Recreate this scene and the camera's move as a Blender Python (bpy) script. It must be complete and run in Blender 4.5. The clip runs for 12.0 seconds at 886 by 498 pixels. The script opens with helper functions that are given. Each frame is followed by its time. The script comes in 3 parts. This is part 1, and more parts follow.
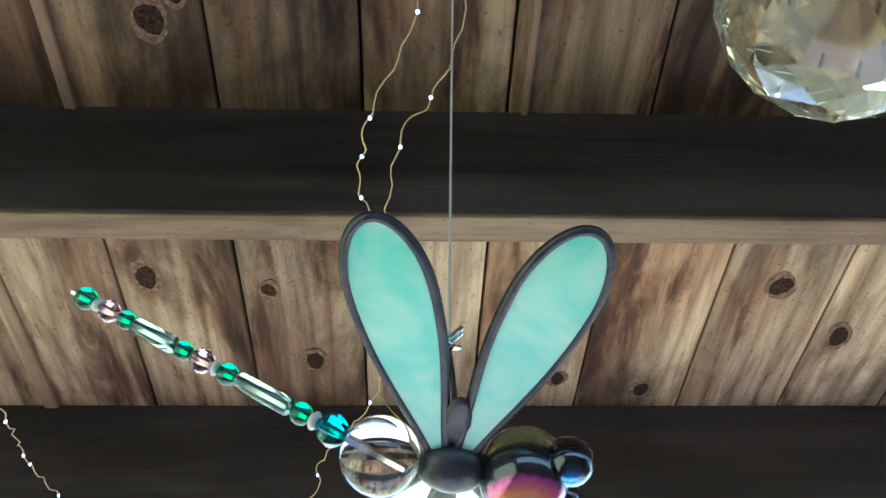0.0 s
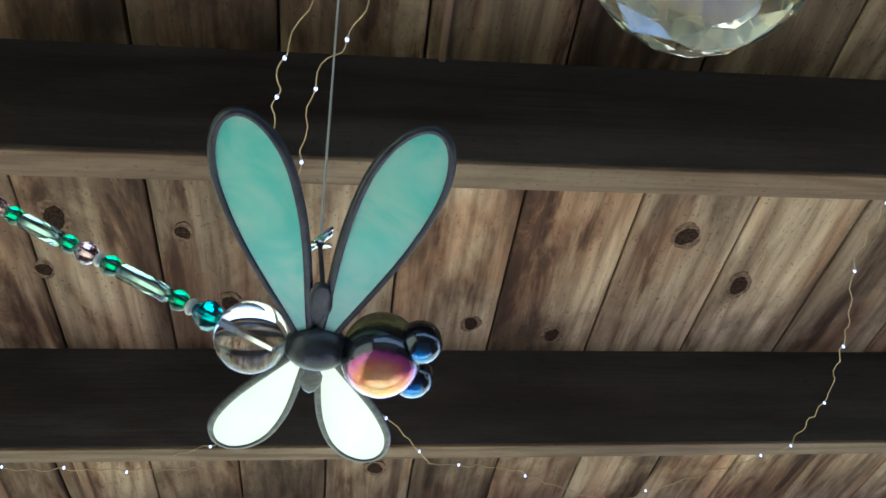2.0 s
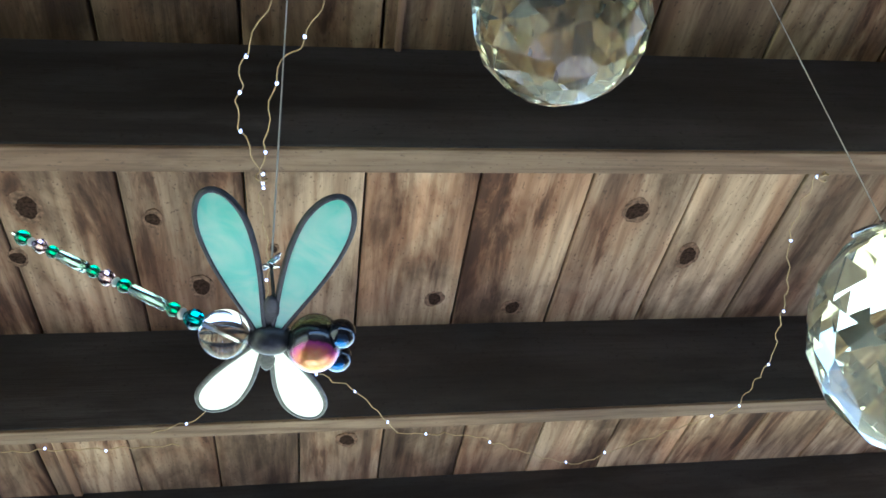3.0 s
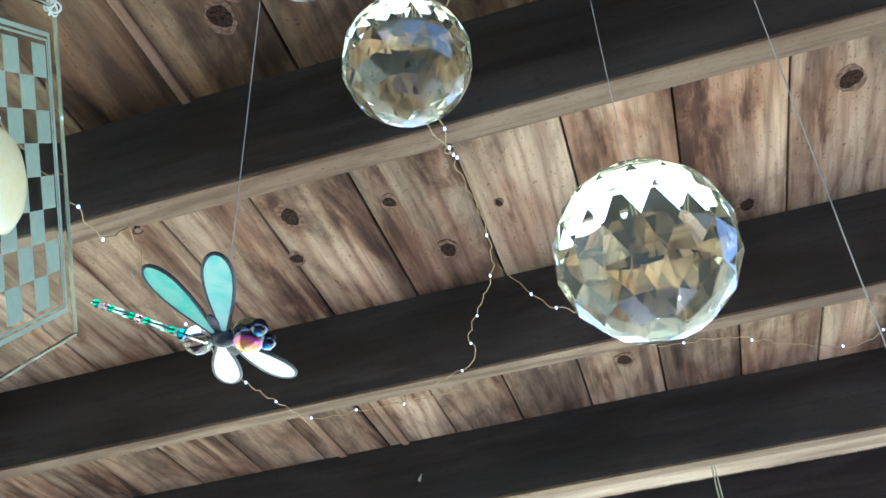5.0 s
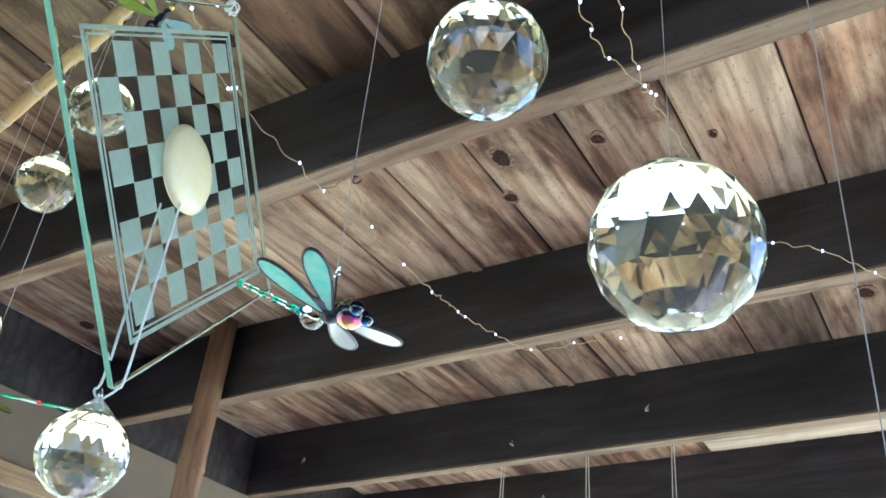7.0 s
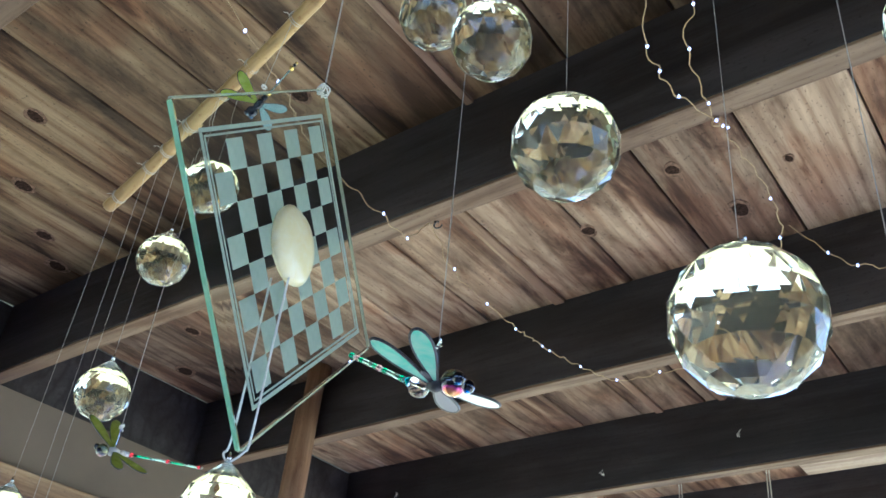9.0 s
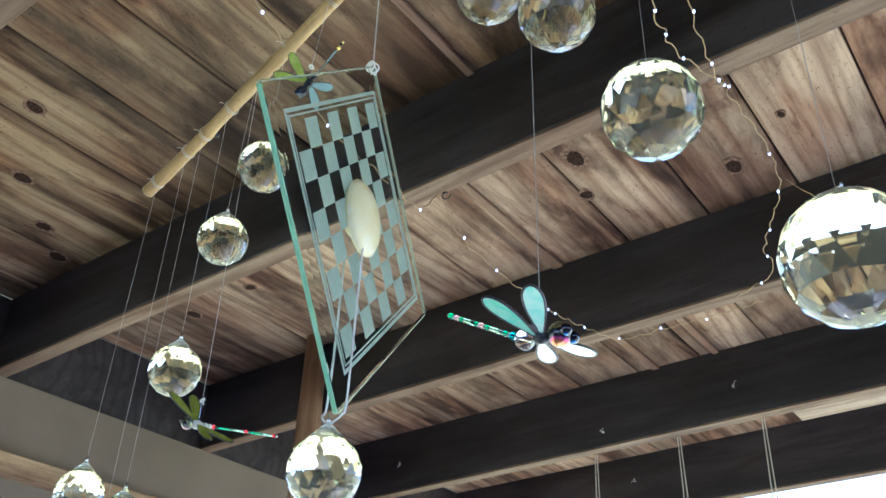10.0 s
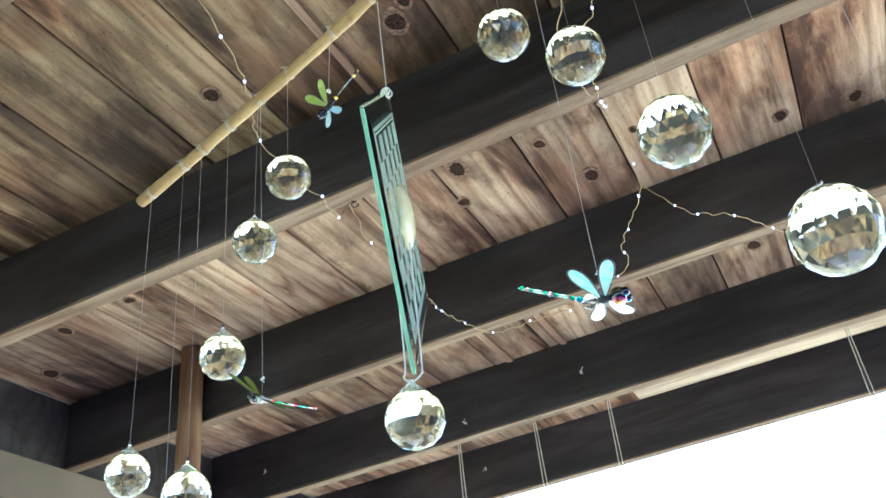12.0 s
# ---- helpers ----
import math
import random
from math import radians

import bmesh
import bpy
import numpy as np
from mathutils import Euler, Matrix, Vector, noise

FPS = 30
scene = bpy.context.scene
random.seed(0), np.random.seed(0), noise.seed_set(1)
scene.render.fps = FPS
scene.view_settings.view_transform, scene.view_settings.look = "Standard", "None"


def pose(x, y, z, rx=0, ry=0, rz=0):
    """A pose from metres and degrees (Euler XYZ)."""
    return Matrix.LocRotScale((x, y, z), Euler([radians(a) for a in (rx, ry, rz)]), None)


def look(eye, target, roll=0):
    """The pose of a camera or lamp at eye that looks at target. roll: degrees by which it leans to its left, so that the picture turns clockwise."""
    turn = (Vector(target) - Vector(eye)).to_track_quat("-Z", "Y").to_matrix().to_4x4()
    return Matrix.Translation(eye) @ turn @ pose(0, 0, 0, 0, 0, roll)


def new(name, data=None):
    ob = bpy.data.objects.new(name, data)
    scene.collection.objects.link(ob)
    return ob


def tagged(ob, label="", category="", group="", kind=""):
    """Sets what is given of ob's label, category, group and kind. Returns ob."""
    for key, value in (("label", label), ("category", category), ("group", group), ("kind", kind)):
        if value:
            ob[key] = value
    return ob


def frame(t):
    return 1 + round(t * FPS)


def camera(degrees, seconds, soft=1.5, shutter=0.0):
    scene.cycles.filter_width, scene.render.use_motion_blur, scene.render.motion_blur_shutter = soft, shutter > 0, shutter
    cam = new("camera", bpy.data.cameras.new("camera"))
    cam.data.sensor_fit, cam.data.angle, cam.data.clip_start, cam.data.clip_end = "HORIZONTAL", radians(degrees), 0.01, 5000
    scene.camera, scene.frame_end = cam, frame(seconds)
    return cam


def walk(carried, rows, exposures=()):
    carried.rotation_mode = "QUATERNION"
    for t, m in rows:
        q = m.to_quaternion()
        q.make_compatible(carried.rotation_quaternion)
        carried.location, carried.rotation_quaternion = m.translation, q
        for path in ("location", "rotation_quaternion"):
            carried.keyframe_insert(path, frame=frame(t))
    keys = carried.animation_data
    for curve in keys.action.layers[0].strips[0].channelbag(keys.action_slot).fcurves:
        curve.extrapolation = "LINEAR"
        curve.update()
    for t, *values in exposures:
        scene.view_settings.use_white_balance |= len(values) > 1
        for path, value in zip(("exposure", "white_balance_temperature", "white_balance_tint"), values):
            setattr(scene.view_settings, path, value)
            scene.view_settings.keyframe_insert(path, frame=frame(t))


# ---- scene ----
# lens and path
cam = camera(52.97, 12.0, soft=1.6)
PATH = [
    (0, pose(0.0391, 0.8342, 1.7237, 133.88, -0.74, -1.99)),
    (0.5, pose(0.0429, 0.8422, 1.7296, 132.79, 0.41, -2.36)),
    (1, pose(0.0375, 0.8460, 1.7248, 131.75, 0.26, -4.15)),
    (1.5, pose(0.0394, 0.8429, 1.7189, 131.11, 0.72, -5.43)),
    (2, pose(0.0445, 0.8308, 1.7143, 130.67, 1.93, -6.32)),
    (2.5, pose(0.0416, 0.8169, 1.7071, 129.80, 3.86, -8.03)),
    (4.5, pose(0.1149, 0.7408, 1.6540, 126.51, 5.10, 8.42)),
    (5, pose(0.1378, 0.7428, 1.6571, 125.71, 2.66, 16.39)),
    (5.5, pose(0.1538, 0.7461, 1.6576, 124.78, 0.63, 22.32)),
    (6, pose(0.1641, 0.7492, 1.6559, 122.83, -2.31, 25.87)),
    (6.5, pose(0.1764, 0.7406, 1.6551, 120.95, -3.53, 28.75)),
    (8.5, pose(0.2049, 0.7247, 1.6769, 121.27, -6.94, 33.74)),
    (9, pose(0.2008, 0.7066, 1.6569, 121.80, -4.93, 36.27)),
    (9.5, pose(0.1887, 0.6849, 1.6476, 120.63, -3.23, 36.76)),
    (10, pose(0.1760, 0.6697, 1.6419, 120.06, -1.41, 36.11)),
    (10.5, pose(0.1637, 0.6301, 1.6307, 120.70, 0.99, 34.72)),
    (11, pose(0.1360, 0.5859, 1.6115, 120.95, 4.06, 30.92)),
    (11.5, pose(0.1238, 0.5583, 1.6003, 121.61, 5.99, 28.32)),
    (12, pose(0.1140, 0.5461, 1.5920, 120.41, 6.47, 26.00)),
]
walk(cam, PATH, exposures=[(0, 2.05, 4850, 13), (1, 1.95, 4850, 15), (1.5, 1.7, 4850, 15), (2, 1.5, 4850, 13), (2.5, 1.8, 4800, 14), (4.5, 2.05, 4550, 15), (5, 2.3, 4550, 16), (6.5, 2.3, 4600, 18), (8.5, 2.02, 4650, 19), (9, 1.97, 4650, 20), (9.5, 2.02, 4650, 20), (10.5, 2.15, 4700, 19), (12, 2.55, 4650, 16)])

# ---- daylight ----
SUN_EL, SUN_AZ = 61.5, 10.0
world = bpy.data.worlds.new("sky")
scene.world = world
world.use_nodes = True
wn = world.node_tree
sky = wn.nodes.new("ShaderNodeTexSky")
sky.sky_type = "NISHITA"
sky.sun_disc = False
sky.sun_elevation = radians(SUN_EL)
sky.sun_rotation = radians(SUN_AZ)
wn.links.new(sky.outputs[0], wn.nodes["Background"].inputs[0])
wn.nodes["Background"].inputs[1].default_value = 0.15
sun = new("sun", bpy.data.lights.new("sun", "SUN"))
sun.data.energy, sun.data.angle, sun.data.color = 4.5, radians(0.6), (1.0, 0.95, 0.86)
# from in front of the open side, on to the floor under the roof
sun.matrix_world = look((1.4, 8.0, 15.0), (0.0, 0.0, 0.0))


# ---- material helpers ----
def material(name):
    m = bpy.data.materials.new(name)
    m.use_nodes = True
    return m, m.node_tree.nodes, m.node_tree.links, m.node_tree.nodes["Principled BSDF"]


def coords(nd, lk, scale, rand=0.0):
    """Object coordinates, stretched, shifted piece by piece."""
    tc = nd.new("ShaderNodeTexCoord")
    mp = nd.new("ShaderNodeMapping")
    mp.inputs["Scale"].default_value = scale
    lk.new(tc.outputs["Object"], mp.inputs["Vector"])
    if rand:
        geo = nd.new("ShaderNodeNewGeometry")
        mul = nd.new("ShaderNodeMath")
        mul.operation = "MULTIPLY"
        mul.inputs[1].default_value = rand
        lk.new(geo.outputs["Random Per Island"], mul.inputs[0])
        lk.new(mul.outputs[0], mp.inputs["Location"])
    return mp.outputs[0]


def noise_tex(nd, lk, vec, scale, detail=4.0, rough=0.55, distort=0.0):
    n = nd.new("ShaderNodeTexNoise")
    n.inputs["Scale"].default_value = scale
    n.inputs["Detail"].default_value = detail
    n.inputs["Roughness"].default_value = rough
    n.inputs["Distortion"].default_value = distort
    lk.new(vec, n.inputs["Vector"])
    return n.outputs["Fac"]


def ramp(nd, lk, fac, stops):
    r = nd.new("ShaderNodeValToRGB")
    while len(r.color_ramp.elements) < len(stops):
        r.color_ramp.elements.new(0.5)
    for e, (p, c) in zip(r.color_ramp.elements, stops):
        e.position = p
        e.color = (*c, 1) if len(c) == 3 else c
    lk.new(fac, r.inputs[0])
    return r.outputs[0]


def mixed(nd, lk, fac, a, b, mode="MIX"):
    m = nd.new("ShaderNodeMix")
    m.data_type, m.blend_type = "RGBA", mode
    for sock, val in ((m.inputs[0], fac), (m.inputs[6], a), (m.inputs[7], b)):
        if isinstance(val, (int, float)):
            sock.default_value = val
        elif isinstance(val, tuple):
            sock.default_value = (*val, 1)
        else:
            lk.new(val, sock)
    return m.outputs[2]


def bumped(nd, lk, bsdf, height, strength, dist=0.002):
    b = nd.new("ShaderNodeBump")
    b.inputs["Strength"].default_value = strength
    b.inputs["Distance"].default_value = dist
    lk.new(height, b.inputs["Height"])
    lk.new(b.outputs[0], bsdf.inputs["Normal"])


def wood(name, light, mid, dark, stain, rand=37.0, axis="y", rough=0.75, stains=1.0, tones=(0.50, 1.30), rust=0.9, gloss=0.22):
    """Sawn boards: fine fibre, flowing growth lines, rusty areas, crisp dark streaks, sooty clouds, board-to-board tone."""
    m, nd, lk, b = material(name)
    k = {"y": 1, "x": 0, "z": 2}[axis]

    def along(f):
        return tuple(f if i == k else 1.0 for i in range(3))

    def grey(p, hi=1.0):
        return [(p[0], (0, 0, 0)), (p[1], (hi, hi, hi))]

    v = coords(nd, lk, along(0.045), rand)
    fibre = noise_tex(nd, lk, v, 260, 4, 0.62, 0.1)
    wide = noise_tex(nd, lk, coords(nd, lk, along(0.10), rand), 15, 5, 0.6, 0.7)
    col = ramp(nd, lk, wide, [(0.36, dark), (0.48, mid), (0.63, light)])
    # growth lines that bend round hidden knots
    wv = nd.new("ShaderNodeTexWave")
    wv.wave_type = "BANDS"
    wv.bands_direction = "Y" if axis == "x" else "X"
    wv.inputs["Scale"].default_value = 12.0
    wv.inputs["Distortion"].default_value = 16.0
    wv.inputs["Detail"].default_value = 3.0
    wv.inputs["Detail Scale"].default_value = 0.55
    wv.inputs["Detail Roughness"].default_value = 0.45
    lk.new(coords(nd, lk, along(0.20), rand * 3), wv.inputs["Vector"])
    lines = ramp(nd, lk, wv.outputs["Fac"], [(0.0, (0.56, 0.48, 0.43)), (0.18, (0.86, 0.82, 0.79)), (0.5, (1, 1, 1)), (1.0, (1.04, 1.03, 1.02))])
    col = mixed(nd, lk, ramp(nd, lk, wide, [(0.35, (0.25, 0.25, 0.25)), (0.6, (0.75, 0.75, 0.75))]), col, mixed(nd, lk, 1.0, col, lines, "MULTIPLY"))
    fine = ramp(nd, lk, fibre, [(0.30, (0.58, 0.53, 0.50)), (0.50, (1, 1, 1)), (0.74, (1.12, 1.10, 1.08))])
    col = mixed(nd, lk, 0.6, col, fine, "MULTIPLY")
    # rust-brown areas
    red = noise_tex(nd, lk, coords(nd, lk, along(0.35), rand * 2), 11.0, 4, 0.55, 0.6)
    col = mixed(nd, lk, ramp(nd, lk, red, grey((0.47, 0.60), rust)), col, mixed(nd, lk, 1.0, col, (0.66, 0.44, 0.34), "MULTIPLY"))
    # crisp streaks of old stain, gathered in patches
    streak = noise_tex(nd, lk, coords(nd, lk, along(0.17), rand * 5), 27, 5, 0.60, 0.7)
    patch = noise_tex(nd, lk, coords(nd, lk, along(0.5), rand * 4), 6.5, 2, 0.5, 0.3)
    both = nd.new("ShaderNodeMath")
    both.operation = "MULTIPLY_ADD"
    both.inputs[1].default_value = 0.6
    lk.new(patch, both.inputs[0])
    lk.new(streak, both.inputs[2])
    col = mixed(nd, lk, ramp(nd, lk, both.outputs[0], grey((0.80, 0.95), 0.75 * stains)), col, mixed(nd, lk, 1.0, col, (0.47, 0.33, 0.26), "MULTIPLY"))
    col = mixed(nd, lk, ramp(nd, lk, both.outputs[0], grey((0.90, 1.04), 0.75 * stains)), col, mixed(nd, lk, 0.5, mixed(nd, lk, 1.0, col, (0.26, 0.19, 0.16), "MULTIPLY"), stain))
    # sooty clouds and small specks
    soot = noise_tex(nd, lk, coords(nd, lk, along(0.45), rand * 7), 9, 6, 0.65, 0.4)
    col = mixed(nd, lk, ramp(nd, lk, soot, grey((0.48, 0.64), min(1.0, 0.85 * stains))), col, mixed(nd, lk, 0.3, mixed(nd, lk, 1.0, col, (0.36, 0.32, 0.29), "MULTIPLY"), stain))
    specks = noise_tex(nd, lk, coords(nd, lk, along(0.6), rand), 330, 2, 0.6)
    col = mixed(nd, lk, ramp(nd, lk, specks, grey((0.63, 0.71), 0.6)), col, stain)
    geo = nd.new("ShaderNodeNewGeometry")
    lo, hi = tones
    tint = ramp(nd, lk, geo.outputs["Random Per Island"], [(0.0, (lo, lo * 0.94, lo * 0.90)), (0.3, (0.80, 0.75, 0.72)), (0.65, (1.0, 0.96, 0.92)), (1.0, (hi, hi * 0.95, hi * 0.88))])
    col = mixed(nd, lk, 1.0, col, tint, "MULTIPLY")
    lk.new(col, b.inputs["Base Color"])
    b.inputs["Roughness"].default_value = rough
    b.inputs["Specular IOR Level"].default_value = gloss
    bumped(nd, lk, b, fibre, 0.5, 0.0012)
    return m


def plain(name, color, rough=0.5, metal=0.0, vary=0.12, scale=300.0, bump=0.15, gloss=0.5):
    m, nd, lk, b = material(name)
    v = coords(nd, lk, (1, 1, 1))
    n = noise_tex(nd, lk, v, scale, 4)
    col = ramp(nd, lk, n, [(0.3, tuple(c * (1 - vary) for c in color)), (0.7, tuple(min(1, c * (1 + vary)) for c in color))])
    lk.new(col, b.inputs["Base Color"])
    b.inputs["Roughness"].default_value = rough
    b.inputs["Metallic"].default_value = metal
    b.inputs["Specular IOR Level"].default_value = gloss
    bumped(nd, lk, b, n, bump, 0.0005)
    return m


def glass(name, color, rough=0.0, ior=1.5):
    m, nd, lk, b = material(name)
    b.inputs["Base Color"].default_value = (*color, 1)
    b.inputs["Roughness"].default_value = rough
    b.inputs["IOR"].default_value = ior
    b.inputs["Transmission Weight"].default_value = 1.0
    return m


def dusty_crystal(name, color):
    """Lead crystal with a thin, uneven film of dust on its facets."""
    m, nd, lk, b = material(name)
    out = nd["Material Output"]
    b.inputs["Base Color"].default_value = (*color, 1)
    b.inputs["IOR"].default_value = 1.52
    b.inputs["Transmission Weight"].default_value = 1.0
    v = coords(nd, lk, (1, 1, 1))
    film = noise_tex(nd, lk, v, 240, 5, 0.65, 0.3)
    lk.new(ramp(nd, lk, film, [(0.45, (0.0, 0.0, 0.0)), (0.75, (0.07, 0.07, 0.07))]), b.inputs["Roughness"])
    dust = nd.new("ShaderNodeBsdfTranslucent")
    dust.inputs["Color"].default_value = (0.93, 0.92, 0.80, 1)
    mx = nd.new("ShaderNodeMixShader")
    lk.new(ramp(nd, lk, film, [(0.38, (0.012, 0.012, 0.012)), (0.72, (0.075, 0.075, 0.075))]), mx.inputs[0])
    lk.new(b.outputs[0], mx.inputs[1])
    lk.new(dust.outputs[0], mx.inputs[2])
    lk.new(mx.outputs[0], out.inputs["Surface"])
    return m


def glowing_glass(name, color, streak, clear=0.25, rough=0.25, coat=0.6, mirror=0.0, soft=0.68):
    """Streaky art glass: lets light through softly, with a glossy face."""
    m, nd, lk, b = material(name)
    out = nd["Material Output"]
    v = coords(nd, lk, (1, 1, 1))
    n = noise_tex(nd, lk, v, 160, 3, 0.5, 1.2)
    col = ramp(nd, lk, n, [(0.35, color), (0.68, streak)])
    lk.new(col, b.inputs["Base Color"])
    b.inputs["Roughness"].default_value = rough
    b.inputs["Coat Weight"].default_value = coat
    b.inputs["Coat Roughness"].default_value = 0.05
    b.inputs["Metallic"].default_value = mirror
    tr = nd.new("ShaderNodeBsdfTranslucent")
    lk.new(col, tr.inputs["Color"])
    mx = nd.new("ShaderNodeMixShader")
    mx.inputs[0].default_value = soft
    lk.new(b.outputs[0], mx.inputs[1])
    lk.new(tr.outputs[0], mx.inputs[2])
    tp = nd.new("ShaderNodeBsdfTransparent")
    lk.new(col, tp.inputs["Color"])
    mx2 = nd.new("ShaderNodeMixShader")
    mx2.inputs[0].default_value = clear
    lk.new(mx.outputs[0], mx2.inputs[1])
    lk.new(tp.outputs[0], mx2.inputs[2])
    lk.new(mx2.outputs[0], out.inputs["Surface"])
    return m


def dichroic(name, stops, rough=0.32):
    """Mirror-coated bead: bands of metal colour over the bead with a crackled skin."""
    m, nd, lk, b = material(name)
    tc = nd.new("ShaderNodeTexCoord")
    sep = nd.new("ShaderNodeSeparateXYZ")
    lk.new(tc.outputs["Generated"], sep.inputs[0])
    v = coords(nd, lk, (1, 1, 1))
    n = noise_tex(nd, lk, v, 700, 4, 0.6)
    add = nd.new("ShaderNodeMath")
    add.operation = "MULTIPLY_ADD"
    add.inputs[1].default_value = 0.16
    lk.new(n, add.inputs[0])
    lk.new(sep.outputs["Z"], add.inputs[2])
    lk.new(ramp(nd, lk, add.outputs[0], stops), b.inputs["Base Color"])
    b.inputs["Metallic"].default_value = 0.6
    b.inputs["Roughness"].default_value = rough
    b.inputs["Coat Weight"].default_value = 1.0
    bumped(nd, lk, b, n, 0.35, 0.0004)
    return m


def lamp_mat(name, color, strength):
    m, nd, lk, b = material(name)
    b.inputs["Base Color"].default_value = (*color, 1)
    b.inputs["Emission Color"].default_value = (*color, 1)
    b.inputs["Emission Strength"].default_value = strength
    return m


BOARD = wood("ceiling_boards", (0.53, 0.405, 0.265), (0.32, 0.230, 0.146), (0.125, 0.082, 0.052), (0.030, 0.018, 0.013), rust=0.6)
# darker copy of BOARD with shade of nearer bays in its colour, heavier stains
BOARD_NEAR_DIM = wood("dimmed_stained_boards", (0.37, 0.275, 0.150), (0.225, 0.160, 0.085), (0.095, 0.064, 0.035), (0.020, 0.0135, 0.009), stains=1.12, rust=0.6)
KNOT = plain("board_knots", (0.034, 0.019, 0.012), 0.95, vary=0.7, scale=330, bump=0.6, gloss=0.08)
KNOT_RING = plain("knot_rings", (0.17, 0.105, 0.064), 0.9, vary=0.6, scale=190, bump=0.4, gloss=0.1)
STAIN = wood("dark_beam_wood", (0.064, 0.057, 0.061), (0.048, 0.043, 0.046), (0.027, 0.0245, 0.026), (0.010, 0.008, 0.008), axis="x", rough=0.6, stains=0.5, tones=(0.85, 1.15), rust=0.2, gloss=0.4)
EDGE = wood("beam_edge_wood", (0.27, 0.200, 0.130), (0.21, 0.152, 0.097), (0.16, 0.11, 0.08), (0.09, 0.06, 0.045), axis="x", stains=0.45, tones=(0.9, 1.1), rust=0.25)
PALE = wood("pale_strip_wood", (0.62, 0.49, 0.30), (0.50, 0.38, 0.22), (0.28, 0.19, 0.12), (0.18, 0.12, 0.08), axis="y", stains=0.45, tones=(0.9, 1.1), rust=0.25)
PALE_X = wood("pale_board_wood", (0.50, 0.42, 0.32), (0.40, 0.31, 0.22), (0.24, 0.17, 0.12), (0.10, 0.07, 0.055), axis="x", stains=0.45, tones=(0.9, 1.1), rust=0.25)
POLE = wood("pole_wood", (0.42, 0.29, 0.18), (0.33, 0.215, 0.13), (0.20, 0.12, 0.075), (0.12, 0.07, 0.045), axis="z", stains=0.45, tones=(0.9, 1.1), rust=0.25)
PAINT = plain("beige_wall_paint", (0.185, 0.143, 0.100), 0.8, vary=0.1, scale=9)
FLOORM = plain("concrete_floor", (0.60, 0.575, 0.54), 0.85, vary=0.25, scale=6)
GRASS = plain("dry_lawn", (0.42, 0.41, 0.21), 0.95, vary=0.4, scale=3)
CRYSTAL = dusty_crystal("lead_crystal", (1.0, 0.96, 0.60))
CLEAR = glass("clear_glass", (0.95, 0.99, 0.97), 0.0, 1.04)
GREEN_EDGE = glowing_glass("green_glass_edge", (0.55, 0.84, 0.63), (0.67, 0.90, 0.72), 0.45, 0.15, 0.6, 0.0, 0.5)
PALE_EDGE = glowing_glass("pale_glass_edge", (0.78, 0.84, 0.72), (0.86, 0.88, 0.76), 0.72, 0.1)
FROST = glowing_glass("etched_glass", (0.50, 0.57, 0.51), (0.57, 0.63, 0.57), 0.15, 0.55, 0.0)
SHELL = glowing_glass("cream_shell", (0.92, 0.82, 0.47), (0.95, 0.88, 0.60), 0.0, 0.3, 0.4, 0.0, 0.35)
STRING = plain("nylon_string", (0.44, 0.40, 0.33), 0.35, vary=0.05)
CORD = plain("white_cord", (0.78, 0.76, 0.68), 0.7, vary=0.08, scale=900)
TAN_CORD = plain("tan_cord", (0.52, 0.48, 0.38), 0.7, vary=0.1, scale=500)
COPPER = plain("golden_wire", (0.36, 0.25, 0.12), 0.42, 0.5, vary=0.25)
SILVER = plain("silver_wire", (0.75, 0.75, 0.74), 0.2, 1.0, vary=0.05)
SOLDER = plain("dark_solder", (0.045, 0.043, 0.042), 0.36, 0.5, vary=0.3, scale=600, bump=0.4)
LEDM = lamp_mat("led_lit", (0.62, 0.70, 1.0), 0.9)
BAMBOO = wood("bamboo", (0.62, 0.46, 0.19), (0.50, 0.355, 0.135), (0.34, 0.22, 0.08), (0.30, 0.17, 0.06), axis="z", rough=0.4, stains=0.45, tones=(0.9, 1.1), rust=0.25)
TEAL = glowing_glass("teal_art_glass", (0.32, 0.90, 0.68), (0.66, 0.97, 0.74), 0.10, 0.2, 0.8, 0.0, 0.42)
# whiter, mirror-like copy of the wing glass; sky glare put into its colour
SKYLIT_WING = glowing_glass("skylit_wing_glass", (0.95, 0.98, 0.95), (0.98, 0.99, 0.97), 0.04, 0.16, 1.0, 0.75, 0.35)
OLIVE = glowing_glass("olive_art_glass", (0.30, 0.32, 0.08), (0.44, 0.46, 0.16), 0.35)
LIME = glowing_glass("lime_art_glass", (0.50, 0.62, 0.06), (0.66, 0.74, 0.16), 0.2)
PALEBLUE = glowing_glass("pale_blue_art_glass", (0.45, 0.66, 0.68), (0.62, 0.78, 0.80), 0.3)
HEAD = dichroic("rainbow_bead", [(0.0, (0.66, 0.64, 0.34)), (0.09, (0.72, 0.40, 0.09)), (0.18, (0.66, 0.15, 0.08)), (0.27, (0.45, 0.05, 0.26)), (0.33, (0.01, 0.01, 0.015)), (0.56, (0.012, 0.012, 0.012)), (0.64, (0.26, 0.25, 0.09)), (1.0, (0.13, 0.16, 0.10))], 0.22)
# black eye bead; the blue at its bottom is a painted glint
EYE = dichroic("blue_glint_bead", [(0.0, (0.02, 0.14, 0.55)), (0.10, (0.02, 0.20, 0.45)), (0.17, (0.008, 0.01, 0.02)), (1.0, (0.008, 0.008, 0.014))], 0.12)
BLACK = plain("black_bead", (0.012, 0.012, 0.016), 0.1, vary=0.1)
